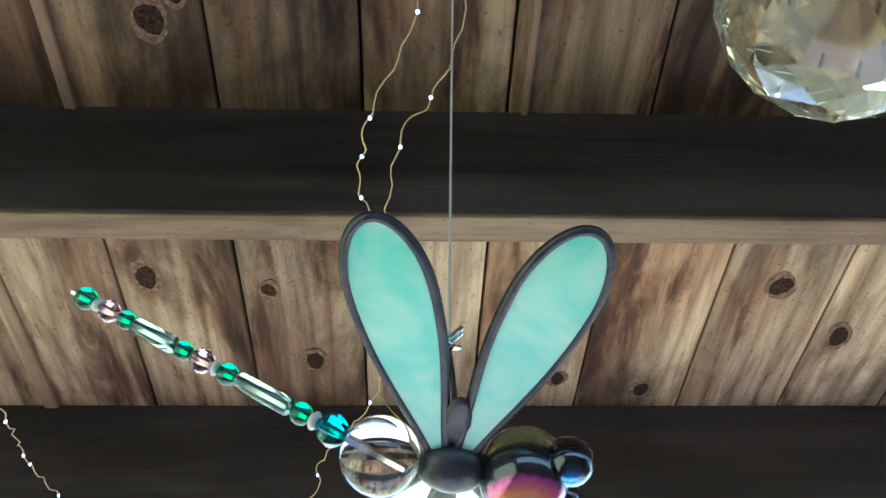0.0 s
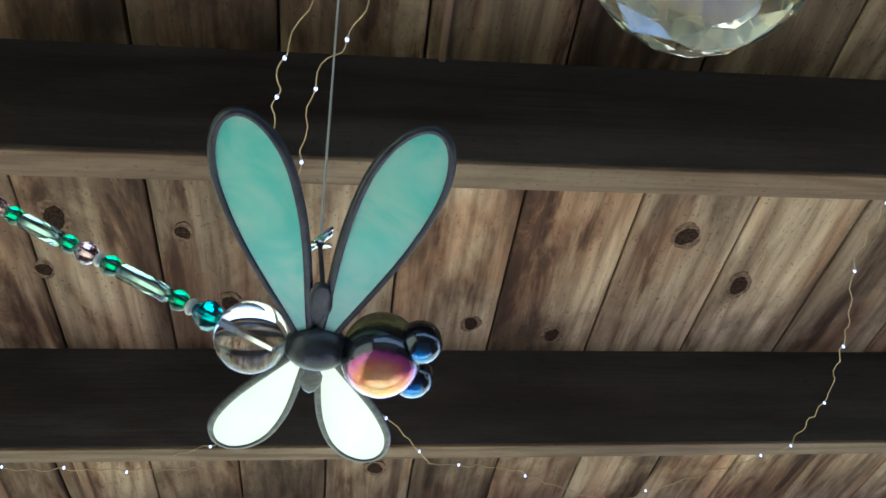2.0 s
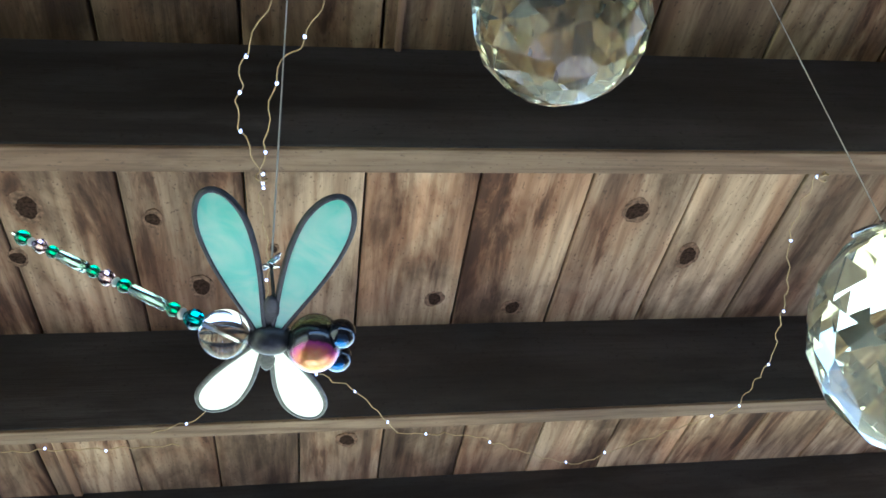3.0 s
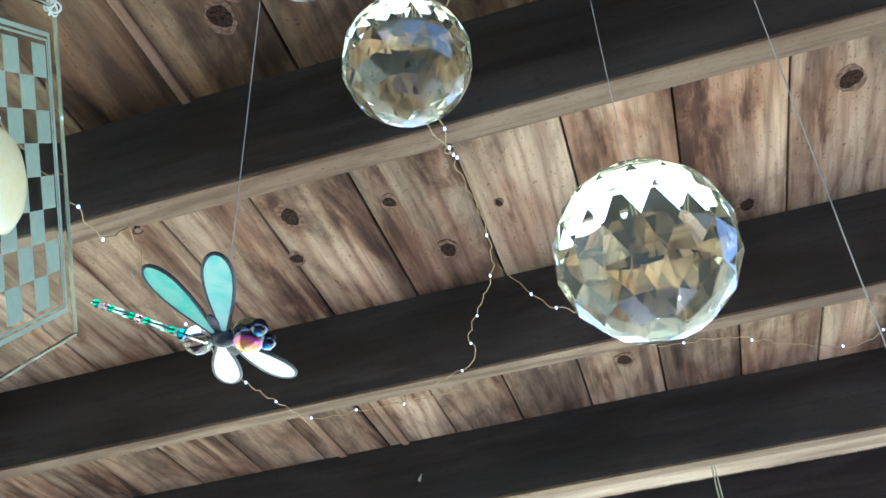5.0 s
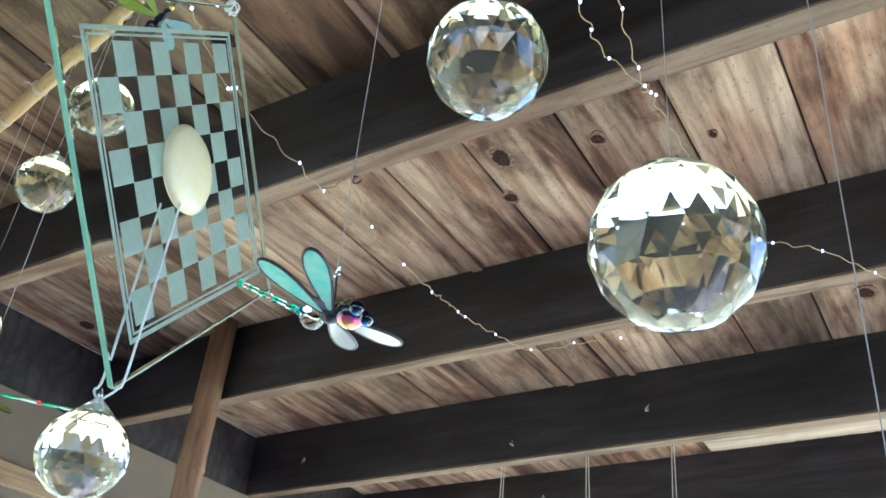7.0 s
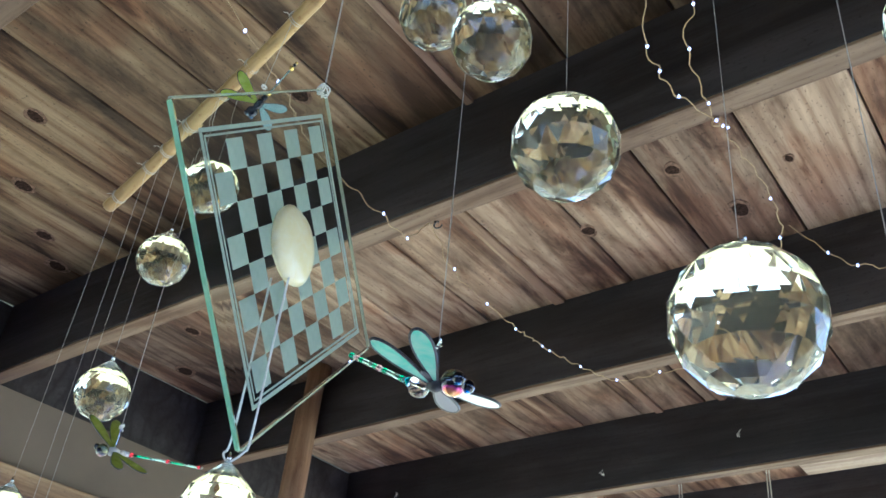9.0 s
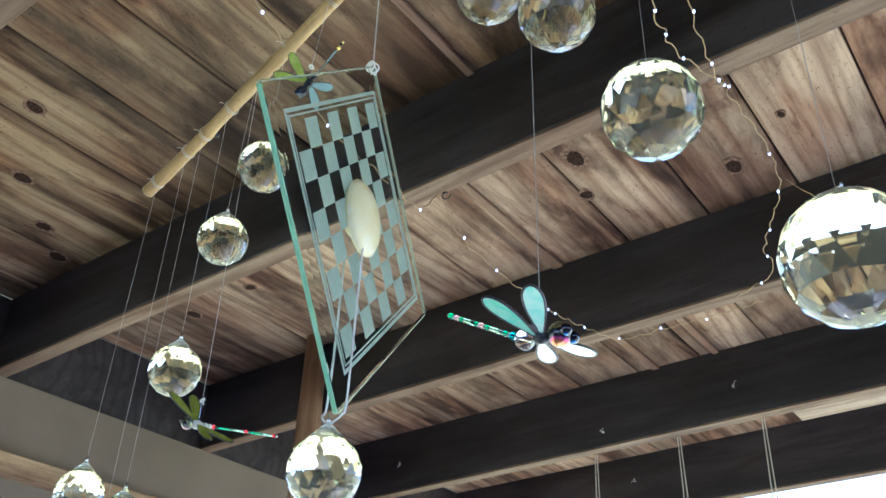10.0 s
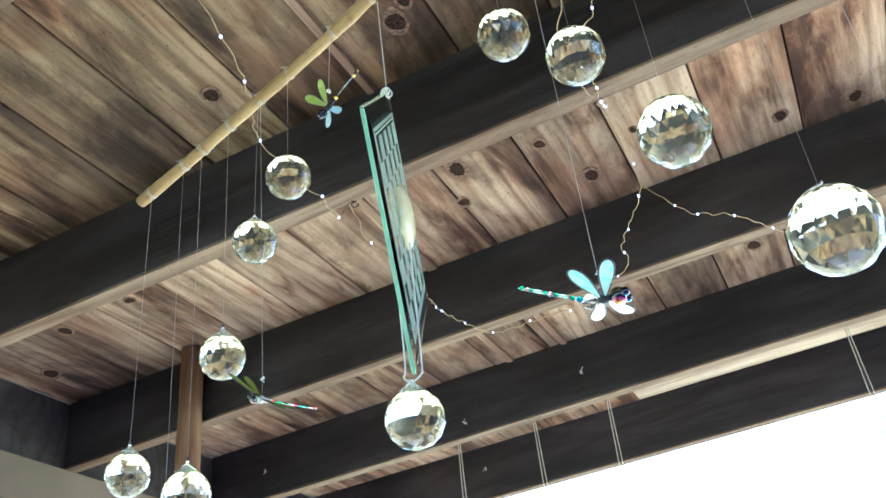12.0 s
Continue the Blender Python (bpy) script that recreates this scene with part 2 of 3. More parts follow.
G_GREEN = glass("green_bead_glass", (0.05, 0.60, 0.28))
G_TEAL = glass("teal_bead_glass", (0.05, 0.55, 0.60))
G_PINK = glass("pink_bead_glass", (0.88, 0.58, 0.62))
G_RED = glass("red_bead_glass", (0.80, 0.05, 0.08))
G_MINT = glass("mint_tube_glass", (0.62, 0.92, 0.78))
G_CLEAR = glass("clear_bead_glass", (0.98, 0.97, 0.95))
GOLD = plain("gold_bead", (0.80, 0.58, 0.14), 0.25, 0.9, vary=0.1)
SPACER = plain("cream_spacer_bead", (0.66, 0.62, 0.50), 0.45)


# ---- mesh helpers ----
def mesh_of(name, bm, mat, smooth=False):
    me = bpy.data.meshes.new(name)
    bm.to_mesh(me)
    bm.free()
    me.materials.append(mat)
    if smooth:
        me.polygons.foreach_set("use_smooth", [True] * len(me.polygons))
    return me


def part(name, bm, mat, parent=None, label="", smooth=False):
    ob = new(name, mesh_of(name, bm, mat, smooth))
    if parent is not None:
        ob.parent = parent
    return tagged(ob, label)


def thing(name, label, category, at=None, group="", kind=""):
    ob = new(name)
    ob.empty_display_size = 0.01
    if at is not None:
        ob.matrix_world = at
    return tagged(ob, label, category, group, kind)


def add_box(bm, lo, hi, bevel=0.0, m=None):
    lo, hi = Vector(lo), Vector(hi)
    r = bmesh.ops.create_cube(bm, size=1.0)
    vs = r["verts"]
    for v in vs:
        v.co = Vector([lo[i] + (v.co[i] + 0.5) * (hi[i] - lo[i]) for i in range(3)])
    if bevel:
        es = list({e for v in vs for e in v.link_edges})
        g = bmesh.ops.bevel(bm, geom=es, offset=bevel, segments=1, affect="EDGES")
        vs = list({v for f in g["faces"] for v in f.verts} | {v for v in vs if v.is_valid})
    if m is not None:
        bmesh.ops.transform(bm, matrix=m, verts=vs)
    return bm


def box(lo, hi, bevel=0.0, m=None):
    return add_box(bmesh.new(), lo, hi, bevel, m)


def ball(c, r, seg=20, scale=(1, 1, 1), m=None):
    bm = bmesh.new()
    bmesh.ops.create_uvsphere(bm, u_segments=seg, v_segments=max(6, seg * 2 // 3), radius=r)
    bmesh.ops.transform(bm, matrix=Matrix.Translation(c) @ Matrix.Diagonal((*scale, 1)), verts=bm.verts)
    if m is not None:
        bmesh.ops.transform(bm, matrix=m, verts=bm.verts)
    return bm


def rings(profile, axis="x", seg=14, origin=(0, 0, 0)):
    """Turned body: rows (place along the axis, radius)."""
    bm = bmesh.new()
    loops = []
    for s, r in profile:
        loop = []
        for k in range(seg):
            a = 2 * math.pi * k / seg
            c, d = r * math.cos(a), r * math.sin(a)
            p = {"x": (s, c, d), "z": (c, d, s)}[axis]
            loop.append(bm.verts.new(Vector(p) + Vector(origin)))
        loops.append(loop)
    for a, b in zip(loops, loops[1:]):
        for k in range(seg):
            f = (a[k], a[(k + 1) % seg], b[(k + 1) % seg], b[k])
            bm.faces.new(f)
    bm.faces.new(loops[0])
    bm.faces.new(loops[-1])
    bmesh.ops.recalc_face_normals(bm, faces=bm.faces)
    return bm


def smooth_line(pts, steps=6):
    pts = [Vector(p) for p in pts]
    if len(pts) < 3:
        return pts
    ext = [2 * pts[0] - pts[1]] + pts + [2 * pts[-1] - pts[-2]]
    out = []
    for i in range(1, len(ext) - 2):
        a, b, c, d = ext[i - 1:i + 3]
        for k in range(steps):
            t = k / steps
            out.append(0.5 * ((2 * b) + (c - a) * t + (2 * a - 5 * b + 4 * c - d) * t * t + (3 * b - a - 3 * c + d) * t ** 3))
    return out + [pts[-1]]


def tube(line, r, seg=6, closed=False, bm=None):
    bm = bm or bmesh.new()
    line = [Vector(p) for p in line]
    n = len(line)
    loops = []
    up = Vector((0.31, 0.22, 0.93))
    for i, p in enumerate(line):
        a = line[(i - 1) % n] if (i or closed) else p
        b = line[(i + 1) % n] if (i < n - 1 or closed) else p
        t = (b - a).normalized()
        side = t.cross(up)
        if side.length < 1e-3:
            side = t.cross(Vector((1, 0, 0)))
        side.normalize()
        up = side.cross(t).normalized()
        loops.append([bm.verts.new(p + r * (math.cos(2 * math.pi * k / seg) * side + math.sin(2 * math.pi * k / seg) * up)) for k in range(seg)])
    pairs = list(zip(loops, loops[1:])) + ([(loops[-1], loops[0])] if closed else [])
    for a, b in pairs:
        for k in range(seg):
            bm.faces.new((a[k], a[(k + 1) % seg], b[(k + 1) % seg], b[k]))
    if not closed:
        bm.faces.new(loops[0])
        bm.faces.new(loops[-1])
    bmesh.ops.recalc_face_normals(bm, faces=bm.faces)
    return bm


# ---- the roof, in its own slightly leaning frame ----
PIV = Vector((0, 1.3, 2.3))
ROOF = Matrix.Translation(PIV) @ Matrix(((0.99935, 0.00044, -0.03591, 0), (0.00044, 0.9997, 0.02437, 0), (0.03591, -0.02437, 0.99906, 0), (0, 0, 0, 1))) @ Matrix.Translation(-PIV)
STEP, NEAR_A, THICK, LOW, TOP = 0.406, 1.2756, 0.0245, 2.1746, 2.300
X0, X1 = -1.13, 2.45


def ceiling():
    rnd = random.Random(5)
    bm = bmesh.new()
    starts = {0: -0.005, 1: -0.0095, 2: -0.015, 3: 0.035}
    for bay in range(-6, 5):
        y0 = NEAR_A + THICK + (bay - 2) * STEP - 0.018
        y1 = y0 + STEP - 0.0005
        x = starts.get(bay, rnd.uniform(-0.05, 0.05)) - 10 * 0.1175
        while x < X1:
            w = 0.1175 + rnd.uniform(-0.003, 0.003)
            if x + w > X0:
                dz = rnd.uniform(0, 0.0012)
                add_box(bm, (max(x, X0) + 0.0012, y0, TOP + dz), (min(x + w, X1) - 0.0012, y1, TOP + 0.022), 0.0012)
            x += w
    def patch(x, y, rx, ry, z, slot):
        ph = rnd.uniform(0, 6)
        loop = []
        for k in range(36):
            a = k * math.pi / 18
            q = 1 + 0.10 * math.sin(2 * a + ph) + 0.05 * math.sin(3 * a - 2 * ph) + 0.03 * math.sin(7 * a + ph) + 0.02 * math.sin(13 * a)
            loop.append((x + rx * q * math.cos(a), y + ry * q * math.sin(a)))
        lo = [bm.verts.new((p, q, z)) for p, q in loop]
        hi = [bm.verts.new((p, q, TOP + 0.004)) for p, q in loop]
        fs = [bm.faces.new(lo[::-1])] + [bm.faces.new((lo[k], lo[(k + 1) % 36], hi[(k + 1) % 36], hi[k])) for k in range(36)]
        for f in fs:
            f.material_index = slot

    for x, y, r in ((-0.229, 1.473, 0.013), (-0.254, 1.548, 0.009), (0.002, 1.537, 0.005), (0.388, 1.480, 0.014), (0.473, 1.557, 0.014), (0.281, 1.650, 0.011), (0.184, 1.630, 0.010), (-0.688, 1.032, 0.011), (-0.822, 1.101, 0.012), (-0.930, 1.474, 0.013), (-1.058, 1.568, 0.014), (-0.404, 1.176, 0.010), (0.094, 1.960, 0.013), (-0.172, 1.196, 0.014), (-0.150, 1.172, 0.010), (0.164, 1.765, 0.009), (-0.955, 1.240, 0.013), (-0.900, 1.182, 0.011), (-0.79, 1.465, 0.009), (-0.115, 1.49, 0.010), (-0.077, 1.60, 0.012)):
        rx, ry = r * rnd.uniform(0.80, 1.0), r * rnd.uniform(0.95, 1.3)
        patch(x, y, rx * 1.22, ry * 1.28, TOP - 0.0002, 2)
        patch(x, y, rx * 0.85, ry * 0.85, TOP - 0.0005, 1)
    # the boards of the first bays take a darker copy: painted shade plus heavier stain
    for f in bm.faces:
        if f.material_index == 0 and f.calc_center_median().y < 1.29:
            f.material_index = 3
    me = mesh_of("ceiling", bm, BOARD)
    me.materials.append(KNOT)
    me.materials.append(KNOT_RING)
    me.materials.append(BOARD_NEAR_DIM)
    ob = tagged(new("ceiling", me), "weathered brown roof boards with knots and smoky stains", "ceiling", kind="structure")
    ob.matrix_world = ROOF
    bm = box((X0 - 0.2, -1.7, TOP + 0.024), (X1 + 0.2, 2.75, TOP + 0.05))
    roof = tagged(part("roof", bm, STAIN), "dark roofing sheet above the boards", "roof", kind="structure")
    roof.matrix_world = ROOF


ceiling()


def beam(k):
    y = NEAR_A + (k - 1) * STEP
    ob = thing("ceiling_beam", "dark-stained roof beam with a paler lower edge", "beam", ROOF, "roof beams", "structure")
    bm = box((X0, y, LOW + 0.004), (X1, y + THICK, TOP + 0.001), 0.001)
    part("beam_body", bm, STAIN, ob)
    # thin strip along the bottom, paler than the beam body
    part("lower_edge", box((X0, y + 0.0003, LOW), (X1, y + THICK + 0.0006, LOW + 0.0039), 0.0008), EDGE, ob, "pale brown wood lower edge")


for k in range(-5, 5):
    beam(k)


def batten(x, y0, y1, w=0.012, lean=0.0):
    m = ROOF @ Matrix.Translation((x, y0, TOP)) @ pose(0, 0, 0, 0, 0, lean)
    ob = tagged(part("ceiling_batten", box((-w / 2, 0, -0.005), (w / 2, y1 - y0, 0.0012), 0.0012), PALE), "narrow pale wooden batten over a board joint", "batten", "roof battens", "structure")
    ob.matrix_world = m


batten(-0.248, 0.90, 1.2755, 0.010)
batten(-0.372, 1.302, 1.681, 0.016)
batten(-0.405, 1.71, 2.086, 0.014)
batten(-0.292, 1.71, 2.086, 0.012)
batten(0.113, 0.90, 1.2755, 0.006)


def shell_of_room():
    # end wall: dark plate above, painted board, pale trim
    ob = thing("wall_left", "beige painted end wall with a window opening under a dark plate", "wall", ROOF, kind="structure")
    part("roof_plate", box((X0 - 0.06, -1.6, LOW), (X0 - 0.001, 2.55, TOP + 0.001), 0.001), STAIN, ob, "dark-stained plate")
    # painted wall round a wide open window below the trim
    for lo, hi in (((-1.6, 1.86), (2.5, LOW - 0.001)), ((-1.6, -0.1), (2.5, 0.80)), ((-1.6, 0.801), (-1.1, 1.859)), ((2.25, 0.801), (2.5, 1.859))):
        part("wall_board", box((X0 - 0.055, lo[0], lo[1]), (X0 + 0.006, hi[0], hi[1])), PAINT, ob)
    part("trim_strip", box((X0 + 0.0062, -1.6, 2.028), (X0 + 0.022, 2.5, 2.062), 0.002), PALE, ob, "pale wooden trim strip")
    # rear and right walls are unseen additions; their height limits light on the ceiling
    w = tagged(part("wall_rear", box((X0 - 0.2, -1.75, 0), (X1 + 0.2, -1.6, 1.75)), PAINT), "unseen beige rear wall, added to limit light, open under the roof", "wall", kind="structure")
    w = tagged(part("wall_right", box((X1, -1.6, 0), (X1 + 0.12, 2.5, 1.75)), PAINT), "unseen beige side wall, added to limit light, open under the roof", "wall", kind="structure")
    w = tagged(part("wall_front", box((X0 - 0.2, 2.50, 0), (X1 + 0.2, 2.60, 0.22)), PAINT), "low painted front kerb wall under the open side", "wall", kind="structure")
    f = tagged(part("floor", box((X0 - 0.2, -1.75, -0.1), (X1 + 0.2, 2.6, 0.0)), FLOORM), "pale worn concrete floor", "floor", kind="structure")
    bm = bmesh.new()
    bmesh.ops.create_grid(bm, x_segments=4, y_segments=4, size=900)
    g = tagged(part("ground", bm, GRASS), "sunlit dry lawn outside", "ground", kind="structure")
    g.location = (0, 0, -0.104)


shell_of_room()
pb = tagged(part("pale_board", box((-0.195, NEAR_A + 2 * STEP + THICK + 0.0012, LOW + 0.003), (X1, NEAR_A + 2 * STEP + THICK + 0.055, LOW + 0.016), 0.001), PALE_X), "pale rough board fixed beside a dark roof beam", "board", kind="structure")
pb.matrix_world = ROOF


def bamboo_pole():
    prof = [(0.0, 0.0200)]
    for z in (0.34, 0.78, 1.21, 1.63, 2.02):
        prof += [(z - 0.05, 0.0196), (z - 0.008, 0.0203), (z - 0.002, 0.0222), (z + 0.002, 0.0200), (z + 0.007, 0.0214), (z + 0.014, 0.0199)]
    prof += [(2.262, 0.0192)]
    bm = rings(prof, "z", 20)
    for v in bm.verts:
        v.co.x += -0.845 + 0.021 * (v.co.z / 2.262) ** 2
        v.co.y += 1.652 + 0.003 * v.co.z / 2.262
    tagged(new("bamboo_pole", mesh_of("bamboo_pole", bm, POLE, True)), "upright brown bamboo pole against a roof beam", "pole")


bamboo_pole()


def lint_tuft(x, y, z, seed):
    """A few short curled threads stuck to a beam."""
    rnd = random.Random(seed)
    bm = bmesh.new()
    for k in range(7):
        p = ROOF @ Vector((x + rnd.uniform(-0.003, 0.003), y, z + rnd.uniform(-0.004, 0.004)))
        d = Vector((rnd.uniform(-1, 1), -0.25, rnd.uniform(-1.3, 1)))
        tube(smooth_line([p, p + d * 0.003 + Vector((0, -0.001, 0.001)), p + d * 0.006], 3), 0.0005, 4, bm=bm)
    tagged(part("lint_tuft", bm, CORD), "small pale tuft of cobweb lint on a dark beam", "lint", "tufts of lint")


for k, (x, y, z) in enumerate(((-0.274, 2.0866, 2.2304), (-0.648, 2.4926, 2.2464), (-0.9874, 2.0866, 2.2326), (-0.52, 2.0866, 2.205))):
    lint_tuft(x, y, z, k)


def hanging_rope(x, dx):
    p = ROOF @ Vector((x, NEAR_A + 2 * STEP + THICK + 0.004, LOW + 0.004))
    q = Vector((p.x + dx, p.y, p.z - 0.55))
    bm = bmesh.new()
    for s in (-0.005, 0.005):
        tube(smooth_line([p + Vector((s * 0.4, 0, 0)), (p + q) / 2 + Vector((s, 0.001, 0)), q + Vector((s, 0, 0))], 6), 0.0009, 6, bm=bm)
    tube([p + Vector((-0.006, 0, 0.002)), p + Vector((0.006, 0, 0.002))], 0.003, 6, bm=bm)
    tagged(part("rope", bm, TAN_CORD), "doubled thin tan rope tied round a roof beam", "rope", "ropes by the open side")


for x, dx in ((-0.551, -0.012), (-0.391, 0.004), (-0.243, -0.006), (0.186, 0.01)):
    hanging_rope(x, dx)


# ---- string over a hanging thing ----
def string_to(parent, z0, z1, dy=0.0, r=0.00011):
    bm = bmesh.new()
    tube([(0, 0, z0), (0, dy, z1)], r, 5, bm=bm)
    return part("string", bm, STRING, parent, "thin clear nylon string")


BAM_A, BAM_B = Vector((-0.2680, 0.9430, 1.9630)), Vector((-0.064, 0.918, 2.026))


def bam_z(x):
    return BAM_A.z + (x - BAM_A.x) * (BAM_B.z - BAM_A.z) / (BAM_B.x - BAM_A.x)


def bam_y(x):
    return BAM_A.y + (x - BAM_A.x) * (BAM_B.y - BAM_A.y) / (BAM_B.x - BAM_A.x)


def apex(r):
    return 1.38 if r in (0.0132, 0.0136, 0.0148) else 1.07


def crystal_mesh(r):
    """Staggered rows of facets between two small flat tables."""
    bm = bmesh.new()
    for row, (lat, n) in enumerate(((-76, 8), (-56, 16), (-34, 16), (-12, 16), (10, 16), (32, 16), (54, 16), (75, 8))):
        for k in range(n):
            a = 2 * math.pi * (k + (0.5 if row % 2 else 0.0)) / n
            c = math.cos(radians(lat))
            bm.verts.new((r * c * math.cos(a), r * c * math.sin(a), r * math.sin(radians(lat))))
    bm.verts.new((0, 0, r * apex(r)))
    bmesh.ops.convex_hull(bm, input=bm.verts)
    bmesh.ops.rotate(bm, verts=bm.verts, matrix=Euler((0.0, 0.0, r * 900)).to_matrix())
    bmesh.ops.recalc_face_normals(bm, faces=bm.faces)
    return bm


def crystal_ball(x, y, z, r, top, dy=0.0):
    ob = thing("crystal_ball", "clear faceted crystal ball hanging on a thin string", "crystal ball", Matrix.Translation((x, y, z)), "hanging crystal balls")
    part("ball", crystal_mesh(r), CRYSTAL, ob)
    bm = rings([(r * (apex(r) - 0.03), 0.0008), (r * apex(r) + 0.0004, 0.0009), (r * apex(r) + 0.0012, 0.0006), (r * apex(r) + 0.0026, 0.0004)], "z", 10)
    part("cap", bm, SILVER, ob, "small silver cap and eyelet", True)
    if r > 0.018:
        z0 = r * apex(r) + 0.0012
        part("pin", tube(smooth_line([(-0.0072, -0.001, z0 - 0.0026), (-0.003, -0.001, z0 - 0.0008), (0.0012, 0, z0 + 0.0006), (0.0016, 0, z0 + 0.0018)], 4), 0.0005, 6), SILVER, ob, "bent silver pin through the eyelet", True)
    if top:
        string_to(ob, r * apex(r) + 0.0025, top - z, dy)
    return ob


HANG = 2.168
for x, y, z, r in ((-0.1360, 0.9240, 1.9155, 0.0142), (-0.1620, 0.9250, 1.8790, 0.0136), (-0.1890, 0.9300, 1.8125, 0.0136), (-0.2620, 0.9370, 1.7610, 0.0132), (-0.2140, 0.9320, 1.7380, 0.0136), (-0.2312, 0.9340, 1.690, 0.0136)):
    crystal_ball(x, y, z, r, bam_z(x), bam_y(x) - y)
for x, y, z, r in ((0.0197, 0.9060, 1.9375, 0.0149), (0.0565, 0.8987, 1.8977, 0.0155), (0.0925, 0.8925, 1.8287, 0.0170), (0.1405, 0.8965, 1.7600, 0.0190), (0.2014, 0.8385, 1.7755, 0.0136)):
    crystal_ball(x, y, z, r, HANG, max(0.0, 0.876 - y))


def loose_string(x, y, z):
    """A bare string with a small knotted end."""
    bm = bmesh.new()
    tube([(x, 0.882, HANG), (x, y, z)], 0.00014, 5, bm=bm)
    tube([(x + 0.0012 * math.cos(k * 0.7854), y, z - 0.001 + 0.0015 * math.sin(k * 0.7854)) for k in range(8)], 0.00025, 5, True, bm)
    tagged(part("fishing_line", bm, STRING), "bare pale nylon fishing line hanging from the roof", "fishing line")


loose_string(0.175, 0.890, 1.600)


def bamboo_stick():
    d = (BAM_B - BAM_A)
    ln = d.length
    m = Matrix.Translation(BAM_A) @ d.to_track_quat("Z", "Y").to_matrix().to_4x4()
    ob = thing("bamboo_stick", "golden bamboo stick with ringed joints, hung aslant on string", "bamboo stick", m)
    prof = [(-0.006, 0.0040), (-0.0054, 0.0048), (-0.002, 0.0049)]
    for s, h in ((0.014, 0.0004), (0.050, 0.0003), (0.059, 0.0011), (0.098, 0.0004), (0.128, 0.0005), (0.165, 0.0003), (0.196, 0.0006)):
        w = 0.0046 + 0.0003 * math.sin(s * 70)
        prof += [(s - 0.007, w), (s - 0.0016, w + h * 0.6), (s - 0.0004, w + h), (s + 0.0005, w - 0.0002), (s + 0.0012, w + h * 0.5), (s + 0.006, w)]
    prof += [(ln + 0.004, 0.0046), (ln + 0.0045, 0.0040)]
    bm = rings([(p, q * 0.86) for p, q in prof], "z", 20)
    for v in bm.verts:
        k = v.co.z / ln
        v.co.x += 0.0020 * math.sin(math.pi * k) + 0.0006 * math.sin(9 * k)
        v.co.y += 0.0007 * math.sin(7 * k)
    part("stick", bm, BAMBOO, ob, smooth=True)
    part("branch_stub", rings([(0.0, 0.0016), (0.003, 0.0014), (0.0046, 0.0008)], "x", 8, (0.0050, 0.0012, 0.0592)), SOLDER, ob, "dark cut stub of a side shoot", True)
    inv = m.inverted()
    for x in (-0.262, -0.2312, -0.214, -0.189, -0.162, -0.136, -0.0976, -0.0655):
        p = inv @ Vector((x, BAM_A.y + (x - BAM_A.x) * (BAM_B.y - BAM_A.y) / (BAM_B.x - BAM_A.x), bam_z(x)))
        bm = bmesh.new()
        for off in (-0.0007, 0.0007):
            tube([(0.0045 * math.cos(a * 0.5236) + 0.0020 * math.sin(math.pi * p.z / ln), 0.0045 * math.sin(a * 0.5236), p.z + off + 0.0006 * math.sin(a * 0.5236)) for a in range(12)], 0.00024, 5, True, bm)
        tube([(0.0020 * math.sin(math.pi * p.z / ln) - 0.0050, -0.001, p.z), (-0.0062, -0.0024, p.z + 0.0012), (-0.0080, -0.003, p.z + 0.0004)], 0.0002, 4, bm=bm)
        part("tied_loop", bm, TAN_CORD, ob, "string loop tied round the stick")
    a = m @ Vector((0, 0, ln - 0.012))
    part("hanger_string", tube([inv @ a, inv @ Vector((a.x, 0.882, 2.172 + a.x * 0.036))], 0.00035, 5), STRING, ob)


bamboo_stick()


